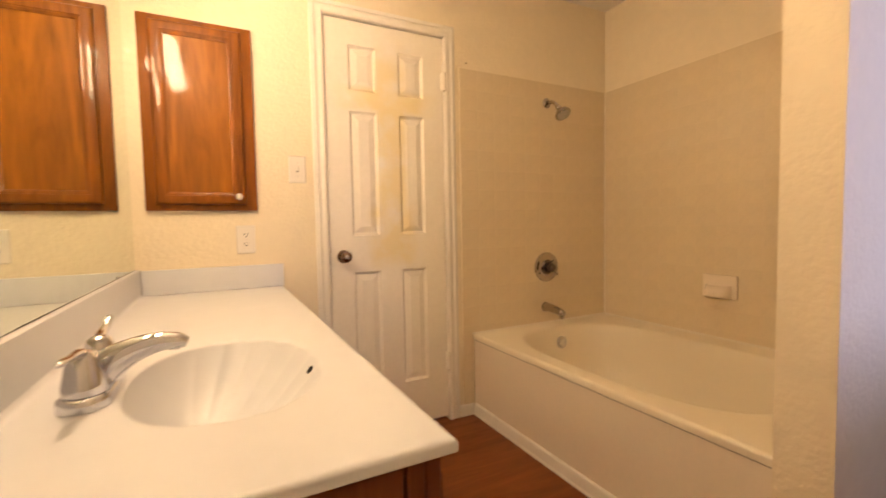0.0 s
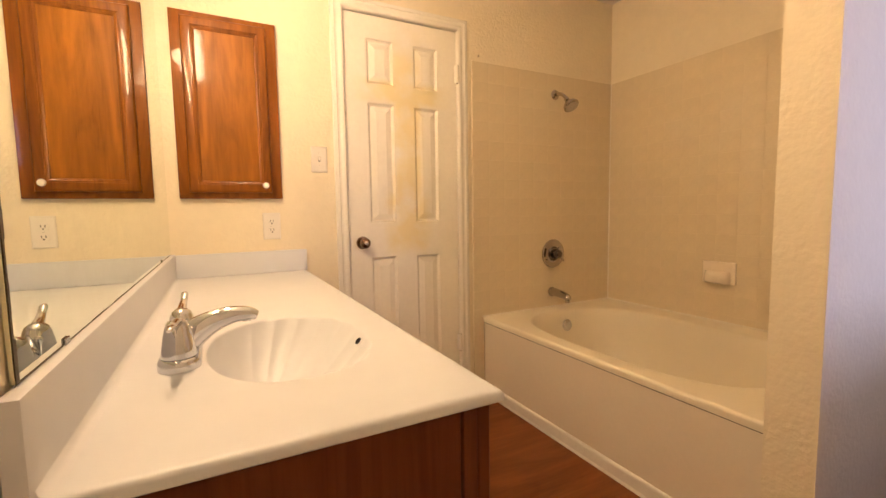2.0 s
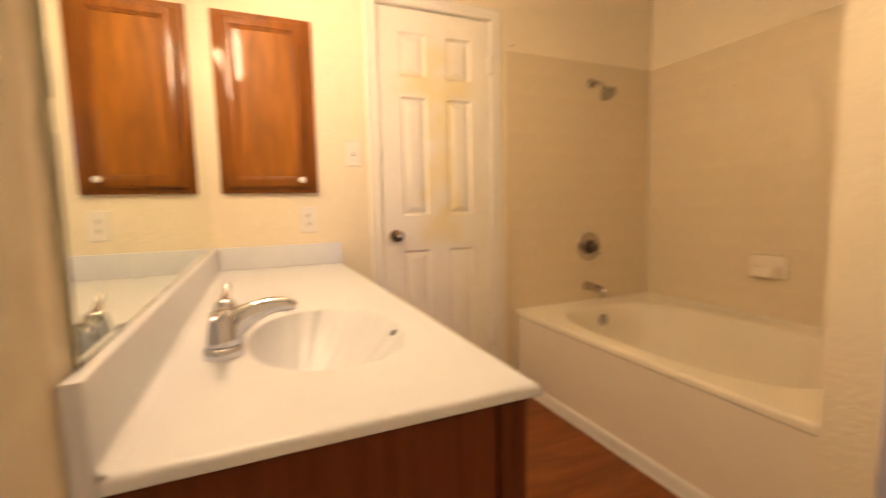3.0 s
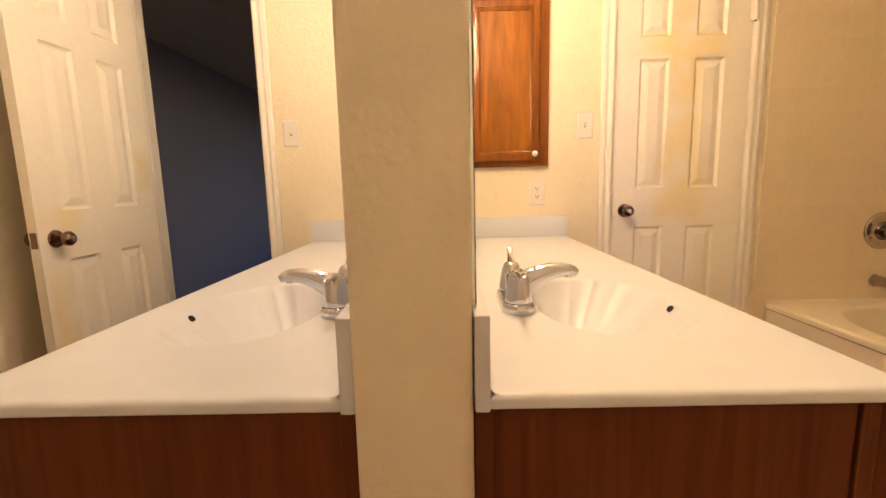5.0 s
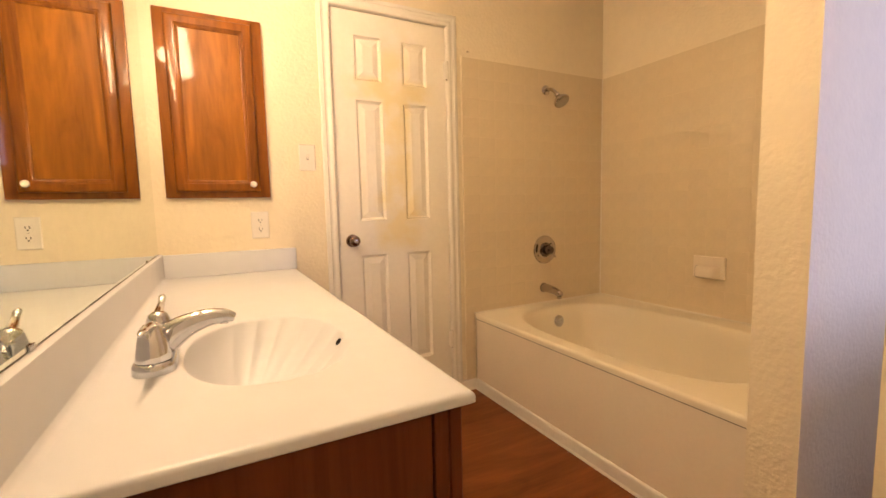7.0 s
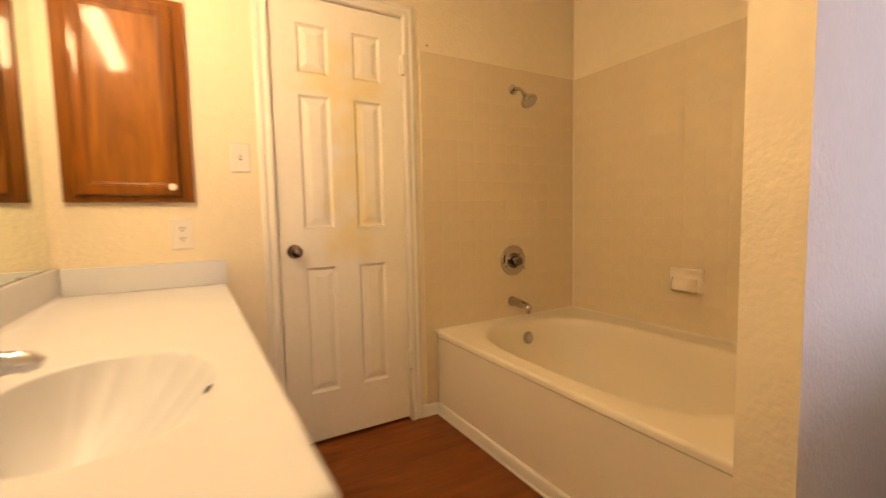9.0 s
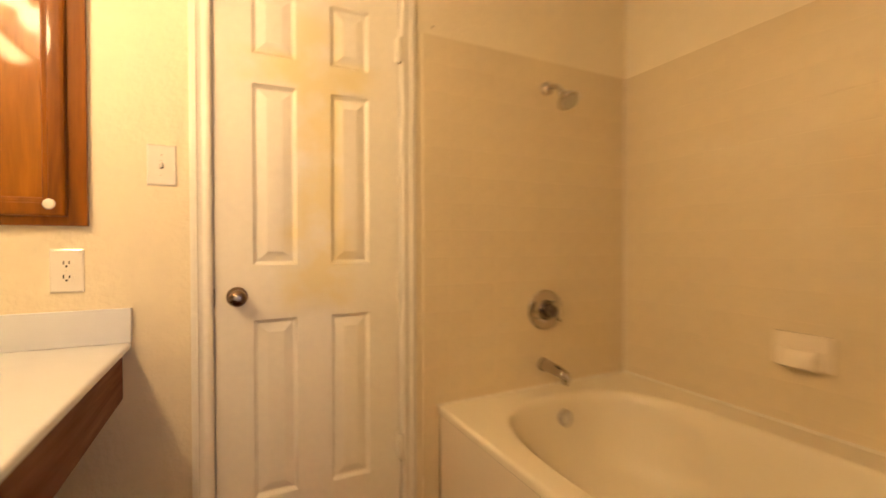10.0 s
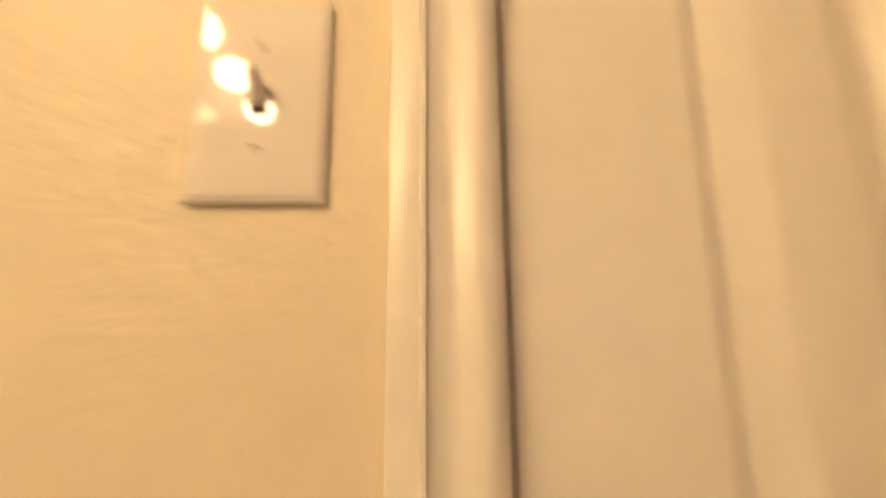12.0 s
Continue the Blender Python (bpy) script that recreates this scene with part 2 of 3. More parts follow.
def sweep(path, widths, heights, side=(0, 1, 0), n=16):
    """A tapering bar along path with oval sections."""
    pts = [Vector(p) for p in path]
    loops = []
    for i, p in enumerate(pts):
        d = (pts[min(i + 1, len(pts) - 1)] - pts[max(i - 1, 0)]).normalized()
        s = (Vector(side) - Vector(side).dot(d) * d).normalized()
        u = d.cross(s)
        loops.append([p + s * widths[i] * math.cos(2 * math.pi * k / n) + u * heights[i] * math.sin(2 * math.pi * k / n) for k in range(n)])
    return rings(loops, True, True)


def rounded(points, steps=4):
    """Catmull-Rom through points."""
    p = [Vector(q) for q in points]
    p = [2 * p[0] - p[1]] + p + [2 * p[-1] - p[-2]]
    out = []
    for i in range(1, len(p) - 2):
        for s in range(steps):
            t = s / steps
            out.append(0.5 * (2 * p[i] + (p[i + 1] - p[i - 1]) * t + (2 * p[i - 1] - 5 * p[i] + 4 * p[i + 1] - p[i + 2]) * t * t + (3 * p[i] - p[i - 1] - 3 * p[i + 1] + p[i + 2]) * t ** 3))
    return out + [p[-2]]


def spread(values, count):
    return list(np.interp(np.linspace(0, len(values) - 1, count), range(len(values)), values))


# ---- the shell of the place ----
H = 2.42
EAST = 2.578


def structure(name, boxes, mat, label=""):
    bm = bmesh.new()
    for b in boxes:
        block(*b, bm=bm)
    return part(name, bm, mat, kind="structure", label=label)


structure("floor", [(-4.3, 4.1, -4.7, 6.8, -0.1, 0)], VINYL, "reddish brown wood-print vinyl floor, worn satin")
structure("ceiling", [(-4.3, 4.1, -4.7, 6.8, H, H + 0.1)], CEIL, "cream painted plaster ceiling")
structure("wall_north", [(-4.3, -1.49, 0, 0.115, 0, H), (-1.49, -0.893, 0, 0.115, 2.058, H), (-0.893, 0.750, 0, 0.115, 0, H),
                         (0.750, 1.398, 0, 0.115, 2.058, H), (1.398, EAST, 0, 0.115, 0, H)], WALL, "cream painted wall with orange-peel texture")
# the stub wall's free end has a rounded corner on the basin side
plan = [(-0.143, 0.0), (-0.143, -1.619), (-0.1425, -1.622), (-0.140, -1.6245), (-0.137, -1.625)]
plan += [(-0.024 + 0.024 * math.sin(q), -1.601 - 0.024 * math.cos(q)) for q in np.linspace(0, math.pi / 2, 9)] + [(0.0, 0.0)]
part("wall_partition", rings([[(x, y, z) for x, y in plan] for z in (0, H)], True, True), WALL, smooth=True, kind="structure", label="cream painted stub wall between two vanities")
structure("wall_east", [(EAST, EAST + 0.12, -1.487, 0.115, 0, H)], WALL, "cream painted wall above the bath tiles")
structure("wall_wing", [(1.530, 4.1, -1.612, -1.487, 0, H)], WALL, "cream painted wall closing the end of the bath")
structure("wall_west", [(-1.74, -1.62, -2.80, 0, 0, H)], WALL)
# unseen; set close and off-white to bounce lamp light onto the stub wall
structure("wall_south_bounce", [(-1.74, 1.38, -2.66, -2.54, 0, H)], CEIL)
# unseen wall, added to keep the window's daylight out of the bathroom
structure("wall_daylight_block", [(1.38, 1.50, -4.52, -1.80, 0, H)], WALL)
structure("wall_bedroom_south", [(1.38, 1.98, -4.64, -4.52, 0, H), (3.42, 4.1, -4.64, -4.52, 0, H), (1.98, 3.42, -4.64, -4.52, 0, 0.80), (1.98, 3.42, -4.64, -4.52, 2.10, H)], WALL)
structure("wall_bedroom_east", [(3.98, 4.1, -4.52, -1.612, 0, H)], WALL)
# out of view: added to shade the lower part of wall_wing
structure("shade_wall", [(1.62, 3.60, -2.32, -2.22, 0, 0.85)], WALL, "unseen low wall, added to shade the foot of the wing wall")
# the unseen opening at x 0.6 is added to let sky light in
structure("wall_dark_room", [(-2.75, -2.63, 0.115, 6.6, 0, H), (-2.75, 0.7, 6.6, 6.7, 0, H), (0.6, 0.7, 0.115, 3.0, 0, H), (0.6, 0.7, 5.6, 6.6, 0, H), (0.6, 0.7, 3.0, 5.6, 0, 0.45), (0.6, 0.7, 3.0, 5.6, 2.1, H), (1.6, 1.7, 0.115, 1.2, 0, H), (0.7, 1.7, 1.2, 1.3, 0, H)], DARK_WALL, "wall of the dim next room, blue daylight put into its colour")

window = tagged(new("window_1"), "bedroom window with white frame", kind="structure")
wf = bmesh.new()
for b in ((1.98, 2.03, -4.60, -4.55, 0.80, 2.10), (3.37, 3.42, -4.60, -4.55, 0.80, 2.10), (2.03, 3.37, -4.60, -4.55, 0.80, 0.85), (2.03, 3.37, -4.60, -4.55, 2.05, 2.10), (2.03, 3.37, -4.595, -4.555, 1.43, 1.47)):
    block(*b, bm=wf)
part("window_frame", wf, TRIM, window)


# ---- doors ----
CASING = [(0.0, 0.0), (0.0, 0.0100), (0.002, 0.0115), (0.016, 0.0125), (0.0175, 0.0145), (0.0195, 0.0145), (0.021, 0.0115), (0.026, 0.0100), (0.033, 0.0098), (0.037, 0.0120), (0.043, 0.0155), (0.049, 0.0165), (0.055, 0.0150), (0.059, 0.0115), (0.061, 0.006), (0.062, 0.0)]


def door_trim(name, x0, x1, top, legs=(True, True)):
    """Moulded casing round an opening whose inner edges are x0, x1 and top; the profile runs from the outer edge in."""
    w = 0.062
    ends = []
    if legs[0]:
        ends.append(lambda d, o: (x0 - w + d, -o, 0.0))
    ends.append(lambda d, o: (x0 - w + d, -o, top + w - d))
    ends.append(lambda d, o: (x1 + w - d, -o, top + w - d))
    if legs[1]:
        ends.append(lambda d, o: (x1 + w - d, -o, 0.0))
    loops = [[e(d, o) for d, o in CASING] for e in ends]
    bm = rings(loops, closed=False)
    return part(name, bm, TRIM, smooth=True, kind="structure", label="white moulded door casing with semi-gloss paint")


door_trim("trim", 0.762, 1.386, 2.048)
door_trim("trim", -1.483, -0.903, 2.048)


def jambs(x0, x1):
    bm = bmesh.new()
    block(x0 - 0.010, x0, 0.001, 0.114, 0, 2.048, bm=bm)
    block(x1, x1 + 0.010, 0.001, 0.114, 0, 2.048, bm=bm)
    block(x0 - 0.010, x1 + 0.010, 0.001, 0.114, 2.048, 2.0579, bm=bm)
    block(x0, x0 + 0.010, 0.046, 0.060, 0, 2.048, bm=bm)
    block(x1 - 0.010, x1, 0.046, 0.060, 0, 2.048, bm=bm)
    return part("door_jamb", bm, TRIM, kind="structure")


jambs(0.762, 1.386)
jambs(-1.480, -0.903)

LEAF_W, LEAF_H, LEAF_T = 0.618, 2.023, 0.035
HINGE_Z = (0.312, 1.797)
PANEL_X = [(0.112, 0.250), (0.365, 0.502)]
PANEL_Z = [(0.233, 0.825), (1.005, 1.601), (1.698, 1.911)]


def leaf_mesh():
    """A six-panel leaf, hollows on both faces; local x along the width, the face at y = 0."""
    bm = bmesh.new()
    xs = sorted({0, LEAF_W, *[v for p in PANEL_X for v in p]})
    zs = sorted({0, LEAF_H, *[v for p in PANEL_Z for v in p]})
    for face, s in ((0.0, 1), (LEAF_T, -1)):
        for x0, x1 in zip(xs, xs[1:]):
            for z0, z1 in zip(zs, zs[1:]):
                if (x0, x1) in PANEL_X and (z0, z1) in PANEL_Z:
                    steps = ((0.0, 0.0), (0.003, 0.0045), (0.009, 0.0092), (0.013, 0.0112))
                    loops = [[(x0 + i, face + s * d, z0 + i), (x1 - i, face + s * d, z0 + i), (x1 - i, face + s * d, z1 - i), (x0 + i, face + s * d, z1 - i)] for i, d in steps]
                    rows = [[bm.verts.new(p) for p in loop] for loop in loops]
                    for a, b in zip(rows, rows[1:]):
                        for i in range(4):
                            j = (i + 1) % 4
                            bm.faces.new((a[i], a[j], b[j], b[i]))
                    bm.faces.new(rows[-1])
                else:
                    bm.faces.new([bm.verts.new(p) for p in ((x0, face, z0), (x1, face, z0), (x1, face, z1), (x0, face, z1))])
    for x in (0, LEAF_W):
        bm.faces.new([bm.verts.new(p) for p in ((x, 0, 0), (x, LEAF_T, 0), (x, LEAF_T, LEAF_H), (x, 0, LEAF_H))])
    for z in (0, LEAF_H):
        bm.faces.new([bm.verts.new(p) for p in ((0, 0, z), (LEAF_W, 0, z), (LEAF_W, LEAF_T, z), (0, LEAF_T, z))])
    bmesh.ops.remove_doubles(bm, verts=bm.verts[:], dist=1e-5)
    bmesh.ops.recalc_face_normals(bm, faces=bm.faces[:])
    return bm


def raised_panel(x0, x1, z0, z1, face, s):
    steps = ((0.013, 0.0112), (0.016, 0.0104), (0.043, 0.0022), (0.045, 0.0020))
    loops = [[(x0 + i, face + s * d, z0 + i), (x1 - i, face + s * d, z0 + i), (x1 - i, face + s * d, z1 - i), (x0 + i, face + s * d, z1 - i)] for i, d in steps]
    return rings(loops, False, True)


def knob_on(door, x, z, face, s):
    k = part("knob", lathe([(0.0, 0.066), (0.012, 0.0655), (0.021, 0.061), (0.0265, 0.053), (0.027, 0.045), (0.023, 0.037), (0.014, 0.031), (0.011, 0.026), (0.011, 0.006), (0.010, 0.004)][::-1], (x, face, z), (0, -s, 0)), BRONZE, door, "dark bronze round door knob", True)
    part("rose", lathe([(0.032, 0.0005), (0.032, 0.004), (0.029, 0.008), (0.016, 0.010), (0.012, 0.010)], (x, face, z), (0, -s, 0)), BRONZE, k, smooth=True)
    part("knob_boss", lathe([(0.011, 0.064), (0.011, 0.0685), (0.008, 0.070), (0.003, 0.070)], (x, face, z), (0, -s, 0), 20), WORN_CHROME, k, smooth=True)


def six_panel_door(name, label, paint, hinges=True):
    door = tagged(new(name), label, "door", kind="structure")
    part("leaf", leaf_mesh(), paint, door)
    for x0, x1 in PANEL_X:
        for z0, z1 in PANEL_Z:
            part("panel", raised_panel(x0, x1, z0, z1, 0.0, 1), paint, door)
            part("panel", raised_panel(x0, x1, z0, z1, LEAF_T, -1), paint, door)
    knob_on(door, 0.064, 0.905, 0.0, 1)
    knob_on(door, 0.064, 0.905, LEAF_T, -1)
    part("latch_plate", block(-0.0015, 0.001, 0.006, 0.029, 0.877, 0.933, 0.0006, 1), BRONZE, door, "dark bronze latch plate")
    for z in HINGE_Z if hinges else ():
        h = part("hinge", lathe([(0.0095, -0.047), (0.0112, -0.045), (0.0112, 0.045), (0.0095, 0.047)], (LEAF_W - 0.002, -0.0185, z), (0, 0, 1), 14), TRIM, door, "painted-over butt hinge", True)
        part("pin_tip", lathe([(0.0030, -0.052), (0.0045, -0.050), (0.0045, -0.0465), (0.0030, -0.046)], (LEAF_W - 0.002, -0.0185, z), (0, 0, 1), 10), BRONZE, h, smooth=True)
        part("hinge_leaf", block(LEAF_W - 0.0125, LEAF_W + 0.0025, -0.0150, 0.0020, z - 0.044, z + 0.044), TRIM, h)
    return door


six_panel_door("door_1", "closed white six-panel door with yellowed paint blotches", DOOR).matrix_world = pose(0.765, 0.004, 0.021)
open_door = six_panel_door("door_2", "white six-panel door standing open into the room", OPEN_DOOR, hinges=False)
# opened square to its wall: local x runs back to the hinge, local face looks to +x
open_door.matrix_world = pose(-1.440, -0.638, 0.006, 0, 0, 90)
part("strike_plate", block(0.7585, 0.7625, -0.004, 0.030, 0.888, 0.955), BRONZE, kind="structure")


# ---- vanity ----
TOP = 0.811
BOWL = (0.305, -1.185, 0.152, 0.222)


def fan(cx, cy, x0, x1, y0, y1, count):
    """Angles round (cx, cy), those of the corners among them, and where each meets the rectangle."""
    angles = {round(2 * math.pi * i / count, 6) for i in range(count)}
    angles |= {round(math.atan2(y - cy, x - cx) % (2 * math.pi), 6) for x in (x0, x1) for y in (y0, y1)}
    out = []
    for a in sorted(angles):
        c, s = math.cos(a), math.sin(a)
        d = min(((x1 if c > 0 else x0) - cx) / c if abs(c) > 1e-9 else 1e9, ((y1 if s > 0 else y0) - cy) / s if abs(s) > 1e-9 else 1e9)
        out.append((a, cx + c * d, cy + s * d))
    return out


def bowl_depth(s):
    return 0.003 + 0.145 * (1 - s ** 2.2)


def vanity_slab():
    """The moulded top with its shell-shaped bowl and eased edges."""
    cx, cy, ax, ay = BOWL
    x0, x1, y0, y1 = 0.0212, 0.548, -1.606, -0.001
    rim = fan(cx, cy, x0, x1, y0, y1, 420)

    def rect(inset, z):
        return [(min(max(x, x0 + inset), x1 - inset), min(max(y, y0 + inset), y1 - inset), z) for _, x, y in rim]

    def oval(s, z, flute):
        out = []
        for a, x, y in rim:
            t = math.atan2(math.sin(a) / ay, math.cos(a) / ax)
            away = min(1, max(0, 0.75 + math.cos(t)))
            lobe = (math.sin(t * 8.5 + 2.14) ** 2 + 0.02) ** 0.5
            k = s * (1 + flute * away * (lobe - 0.6))
            e = 2.25
            r = (abs(math.cos(t)) ** e + abs(math.sin(t)) ** e) ** (-1 / e)
            out.append((cx - 0.050 * max(0, 1 - s * s) + ax * k * r * math.cos(t), cy + ay * k * r * math.sin(t), z))
        return out

    loops = [rect(0.004, TOP - 0.0195), rect(0.0, TOP - 0.0165), rect(0.0, TOP - 0.006), rect(0.002, TOP - 0.002), rect(0.006, TOP), rect(0.012, TOP)]
    loops += [oval(1.10, TOP, 0.0), oval(1.035, TOP, 0.012), oval(1.015, TOP - 0.0006, 0.026), oval(1.0, TOP - 0.0026, 0.036)]
    for s, d in [(s, bowl_depth(s)) for s in (0.99, 0.975, 0.955, 0.93, 0.90, 0.86, 0.81, 0.75, 0.68, 0.60, 0.50, 0.38, 0.24, 0.12)]:
        loops.append(oval(s, TOP - d, 0.044 * max(0, min((s - 0.15) / 0.5, (1.02 - s) / 0.1 + 0.3, 1))))
    return rings(loops, False, True)


def vanity_top(label, group):
    v = thing("sink_counter", 0, 0, 0, label, "counter", group)
    part("slab", vanity_slab(), MARBLE, v, smooth=True)
    part("backsplash", block(0.0015, 0.021, -1.612, -0.0015, TOP - 0.0190, 0.915, 0.004), MARBLE, v, smooth=True)
    part("backsplash", block(0.0215, 0.551, -0.021, -0.0015, TOP + 0.0005, 0.911, 0.004), MARBLE, v, smooth=True)
    # soft cove between the top and its upstands
    cove = [[(0.021, y, TOP + 0.011), (0.0235, y, TOP + 0.0045), (0.028, y, TOP + 0.0015), (0.034, y, TOP + 0.0003)] for y in (-1.602, -0.021)]
    part("cove", rings(cove, closed=False), MARBLE, v, smooth=True)
    part("overflow", lathe([(0.0080, 0.0), (0.0080, 0.002), (0.0062, 0.0025), (0.0055, -0.004), (0.001, -0.004)], (0.4468, -1.20, TOP - bowl_depth(0.95) + 0.0010), (-0.75, -0.05, 0.66), 20), SHADOW_GAP, v, "dark overflow hole", True)
    d = part("drain", lathe([(0.031, 0.0), (0.031, 0.003), (0.026, 0.0045), (0.020, 0.001), (0.019, -0.004)], (0.258, -1.185, TOP - bowl_depth(0.12) + 0.002), (0, 0, 1)), CHROME, v, "chrome drain ring", True)
    part("stopper", lathe([(0.017, -0.004), (0.018, 0.004), (0.012, 0.007), (0.002, 0.008)], (0.258, -1.185, TOP - bowl_depth(0.12) + 0.002), (0, 0, 1)), CHROME, d, smooth=True)
    return v


def vanity_cabinet(label, group):
    c = thing("vanity_cabinet", 0, 0, 0, label, "cabinet", group)
    part("end_panel", block(0.001, 0.4795, -1.596, -1.583, 0.0, 0.791, 0.001, 1), DARK_OAK, c)
    part("corner_stile", block(0.4835, 0.5065, -1.599, -1.583, 0.0, 0.791, 0.003, 2), DARK_OAK, c)
    part("wall_stile", block(0.0015, 0.0255, -1.5995, -1.5965, 0.0, 0.790, 0.001, 1), DARK_OAK, c)
    part("end_panel", block(0.001, 0.507, -0.790, -0.775, 0.0, 0.791, 0.001, 1), DARK_OAK, c)
    for y0, y1 in ((-1.599, -1.553), (-0.825, -0.775), (-1.215, -1.165)):
        part("stile", block(0.5075, 0.528, y0, y1, 0.10, 0.791, 0.002, 1), DARK_OAK, c)
    for z0, z1 in ((0.10, 0.14), (0.735, 0.791)):
        for y0, y1 in ((-1.5525, -1.2155), (-1.1645, -0.8255)):
            part("rail", block(0.5077, 0.5278, y0, y1, z0, z1, 0.002, 1), DARK_OAK, c)
    for y0, y1, ky in ((-1.570, -1.200, -1.235), (-1.180, -0.810, -1.145)):
        d = part("door", block(0.5285, 0.545, y0, y1, 0.122, 0.752, 0.004, 2), DARK_OAK, c)
        part("inset_panel", block(0.5455, 0.5495, y0 + 0.055, y1 - 0.055, 0.177, 0.697, 0.0035, 2), DARK_OAK, d)
        part("handle", lathe([(0.006, 0), (0.006, 0.012), (0.013, 0.018), (0.013, 0.024), (0.008, 0.028)], (0.545, ky, 0.70), (1, 0, 0), 18), CERAMIC, d, "white ceramic knob", True)
    part("toe_board", block(0.455, 0.470, -1.5865, -0.7905, 0.0, 0.0995), DARK_OAK, c)
    part("back_board", block(0.001, 0.010, -1.5865, -0.7905, 0.0, 0.791), DARK_OAK, c)
    part("bottom_board", block(0.0105, 0.5070, -1.5865, -0.7905, 0.1, 0.115), DARK_OAK, c)
    part("apron_rail", block(0.508, 0.527, -0.7745, -0.002, 0.645, 0.791, 0.002, 1), DARK_OAK_RAIL, c, "dark rail across the open knee space")
    return c


def faucet(label, group):
    f = thing("faucet", 0, 0, 0, label, "faucet", group)
    X, Y, n = 0.113, -1.200, 12

    def oblong(hx, hy, z):
        pts = []
        for e, y in ((1, hy - hx), (-1, -(hy - hx))):
            for i in range(n + 1):
                a = math.pi * i / n
                pts.append((X + hx * math.cos(a) * e, Y + y + hx * math.sin(a) * e, z))
        return pts

    part("base", rings([oblong(0.0335, 0.086, TOP + 0.0005), oblong(0.0335, 0.086, TOP + 0.012), oblong(0.0322, 0.0847, TOP + 0.016), oblong(0.0295, 0.082, TOP + 0.0195), oblong(0.026, 0.0785, TOP + 0.0205)], True, True), CHROME, f, smooth=True)
    for s in (-1, 1):
        y = Y + s * 0.0508
        cone = part("handle", lathe([(0.0270, 0.0), (0.0275, 0.003), (0.0265, 0.012), (0.0225, 0.036), (0.0195, 0.050), (0.0160, 0.059), (0.009, 0.064), (0.002, 0.065)], (X, y, TOP + 0.021), (0, 0, 1), 32), CHROME, f, "chrome cone handle", True)
        tip = rounded([(X, y, TOP + 0.078), (X + 0.001, y + s * 0.020, TOP + 0.085), *(((X + 0.003, y + 0.040, TOP + 0.094), (X + 0.004, y + 0.056, TOP + 0.104), (X + 0.004, y + 0.064, TOP + 0.106)) if s > 0 else ((X - 0.001, y - 0.048, TOP + 0.0865), (X - 0.003, y - 0.078, TOP + 0.0885), (X - 0.004, y - 0.092, TOP + 0.087)))])
        part("lever", sweep(tip, spread([0.010, 0.008, 0.0062, 0.0068, 0.0030], len(tip)), spread([0.010, 0.0075, 0.0055, 0.005, 0.0022], len(tip)), (1, 0, 0)), CHROME, cone, smooth=True)
    way = rounded([(X - 0.004, Y, TOP + 0.018), (X + 0.012, Y, TOP + 0.036), (X + 0.034, Y, TOP + 0.054), (X + 0.060, Y, TOP + 0.066), (X + 0.090, Y, TOP + 0.0730), (X + 0.117, Y, TOP + 0.0720), (X + 0.131, Y, TOP + 0.0670)])
    spout = part("spout", sweep(way, spread([0.022, 0.021, 0.0185, 0.0165, 0.0155, 0.0145, 0.0110], len(way)), spread([0.024, 0.027, 0.0250, 0.0205, 0.0165, 0.0135, 0.0090], len(way))), CHROME, f, smooth=True)
    part("aerator", lathe([(0.0085, 0.0), (0.0085, -0.008), (0.006, -0.0085), (0.005, -0.006)], (X + 0.113, Y, TOP + 0.0660), (0.12, 0, 1), 20), CHROME, spout, smooth=True)
    part("lift_rod", lathe([(0.0025, 0), (0.0025, 0.040), (0.005, 0.043), (0.0055, 0.049), (0.002, 0.053)], (X - 0.017, Y, TOP + 0.020), (0, 0, 1), 14), CHROME, f, smooth=True)
    return f


def vanity_light(label, group):
    v = thing("vanity_light", 0, 0, 0, label, "wall light", group)
    part("backplate", block(0.001, 0.030, -1.345, -0.505, 1.945, 2.055, 0.006), SATIN, v, smooth=True)
    for y in (-0.61, -0.82, -1.03, -1.24):
        s = part("socket", lathe([(0.030, 0), (0.030, 0.010), (0.022, 0.016), (0.020, 0.034)], (0.030, y, 2.0), (1, 0, 0), 24), SATIN, v, smooth=True)
        part("bulb", lathe([(0.012, 0.0), (0.016, 0.006)] + [(0.05 * math.sin(a), 0.052 - 0.05 * math.cos(a)) for a in np.linspace(0.42, 3.1, 11)], (0.056, y, 2.0), (1, 0, 0), 24), PALE_BULB if flip[0] else BULB, s, "lit globe bulb", True)
    return v


G = "the two vanities"
for flip[0] in (False, True):
    vanity_cabinet("dark stained oak vanity cabinet with open knee space" if not flip[0] else "dark stained oak vanity cabinet in the second bay", G)
    vanity_top("white cultured marble vanity top with shell-shaped basin", G)
    faucet("chrome two-handle faucet with arched spout", G)
    vanity_light("lit vanity light bar with four globe bulbs", G)
flip[0] = False


# ---- mirror over the basin ----
mirror = thing("mirror", 0, 0, 0, "large frameless wall mirror with tarnished edge", "mirror")
part("glass", block(0.0015, 0.0065, -1.574, -0.0220, 0.9165, 1.925, 0.0008, 1), MIRROR, mirror)
worn = bmesh.new()
z = 0.9165
while z < 1.925:
    step, depth = random.uniform(0.008, 0.05), random.uniform(0.002, 0.009)
    block(0.0070, 0.0074, -1.5742, -1.5742 + depth, z, min(z + step, 1.925), bm=worn)
    z += step
y = -1.58
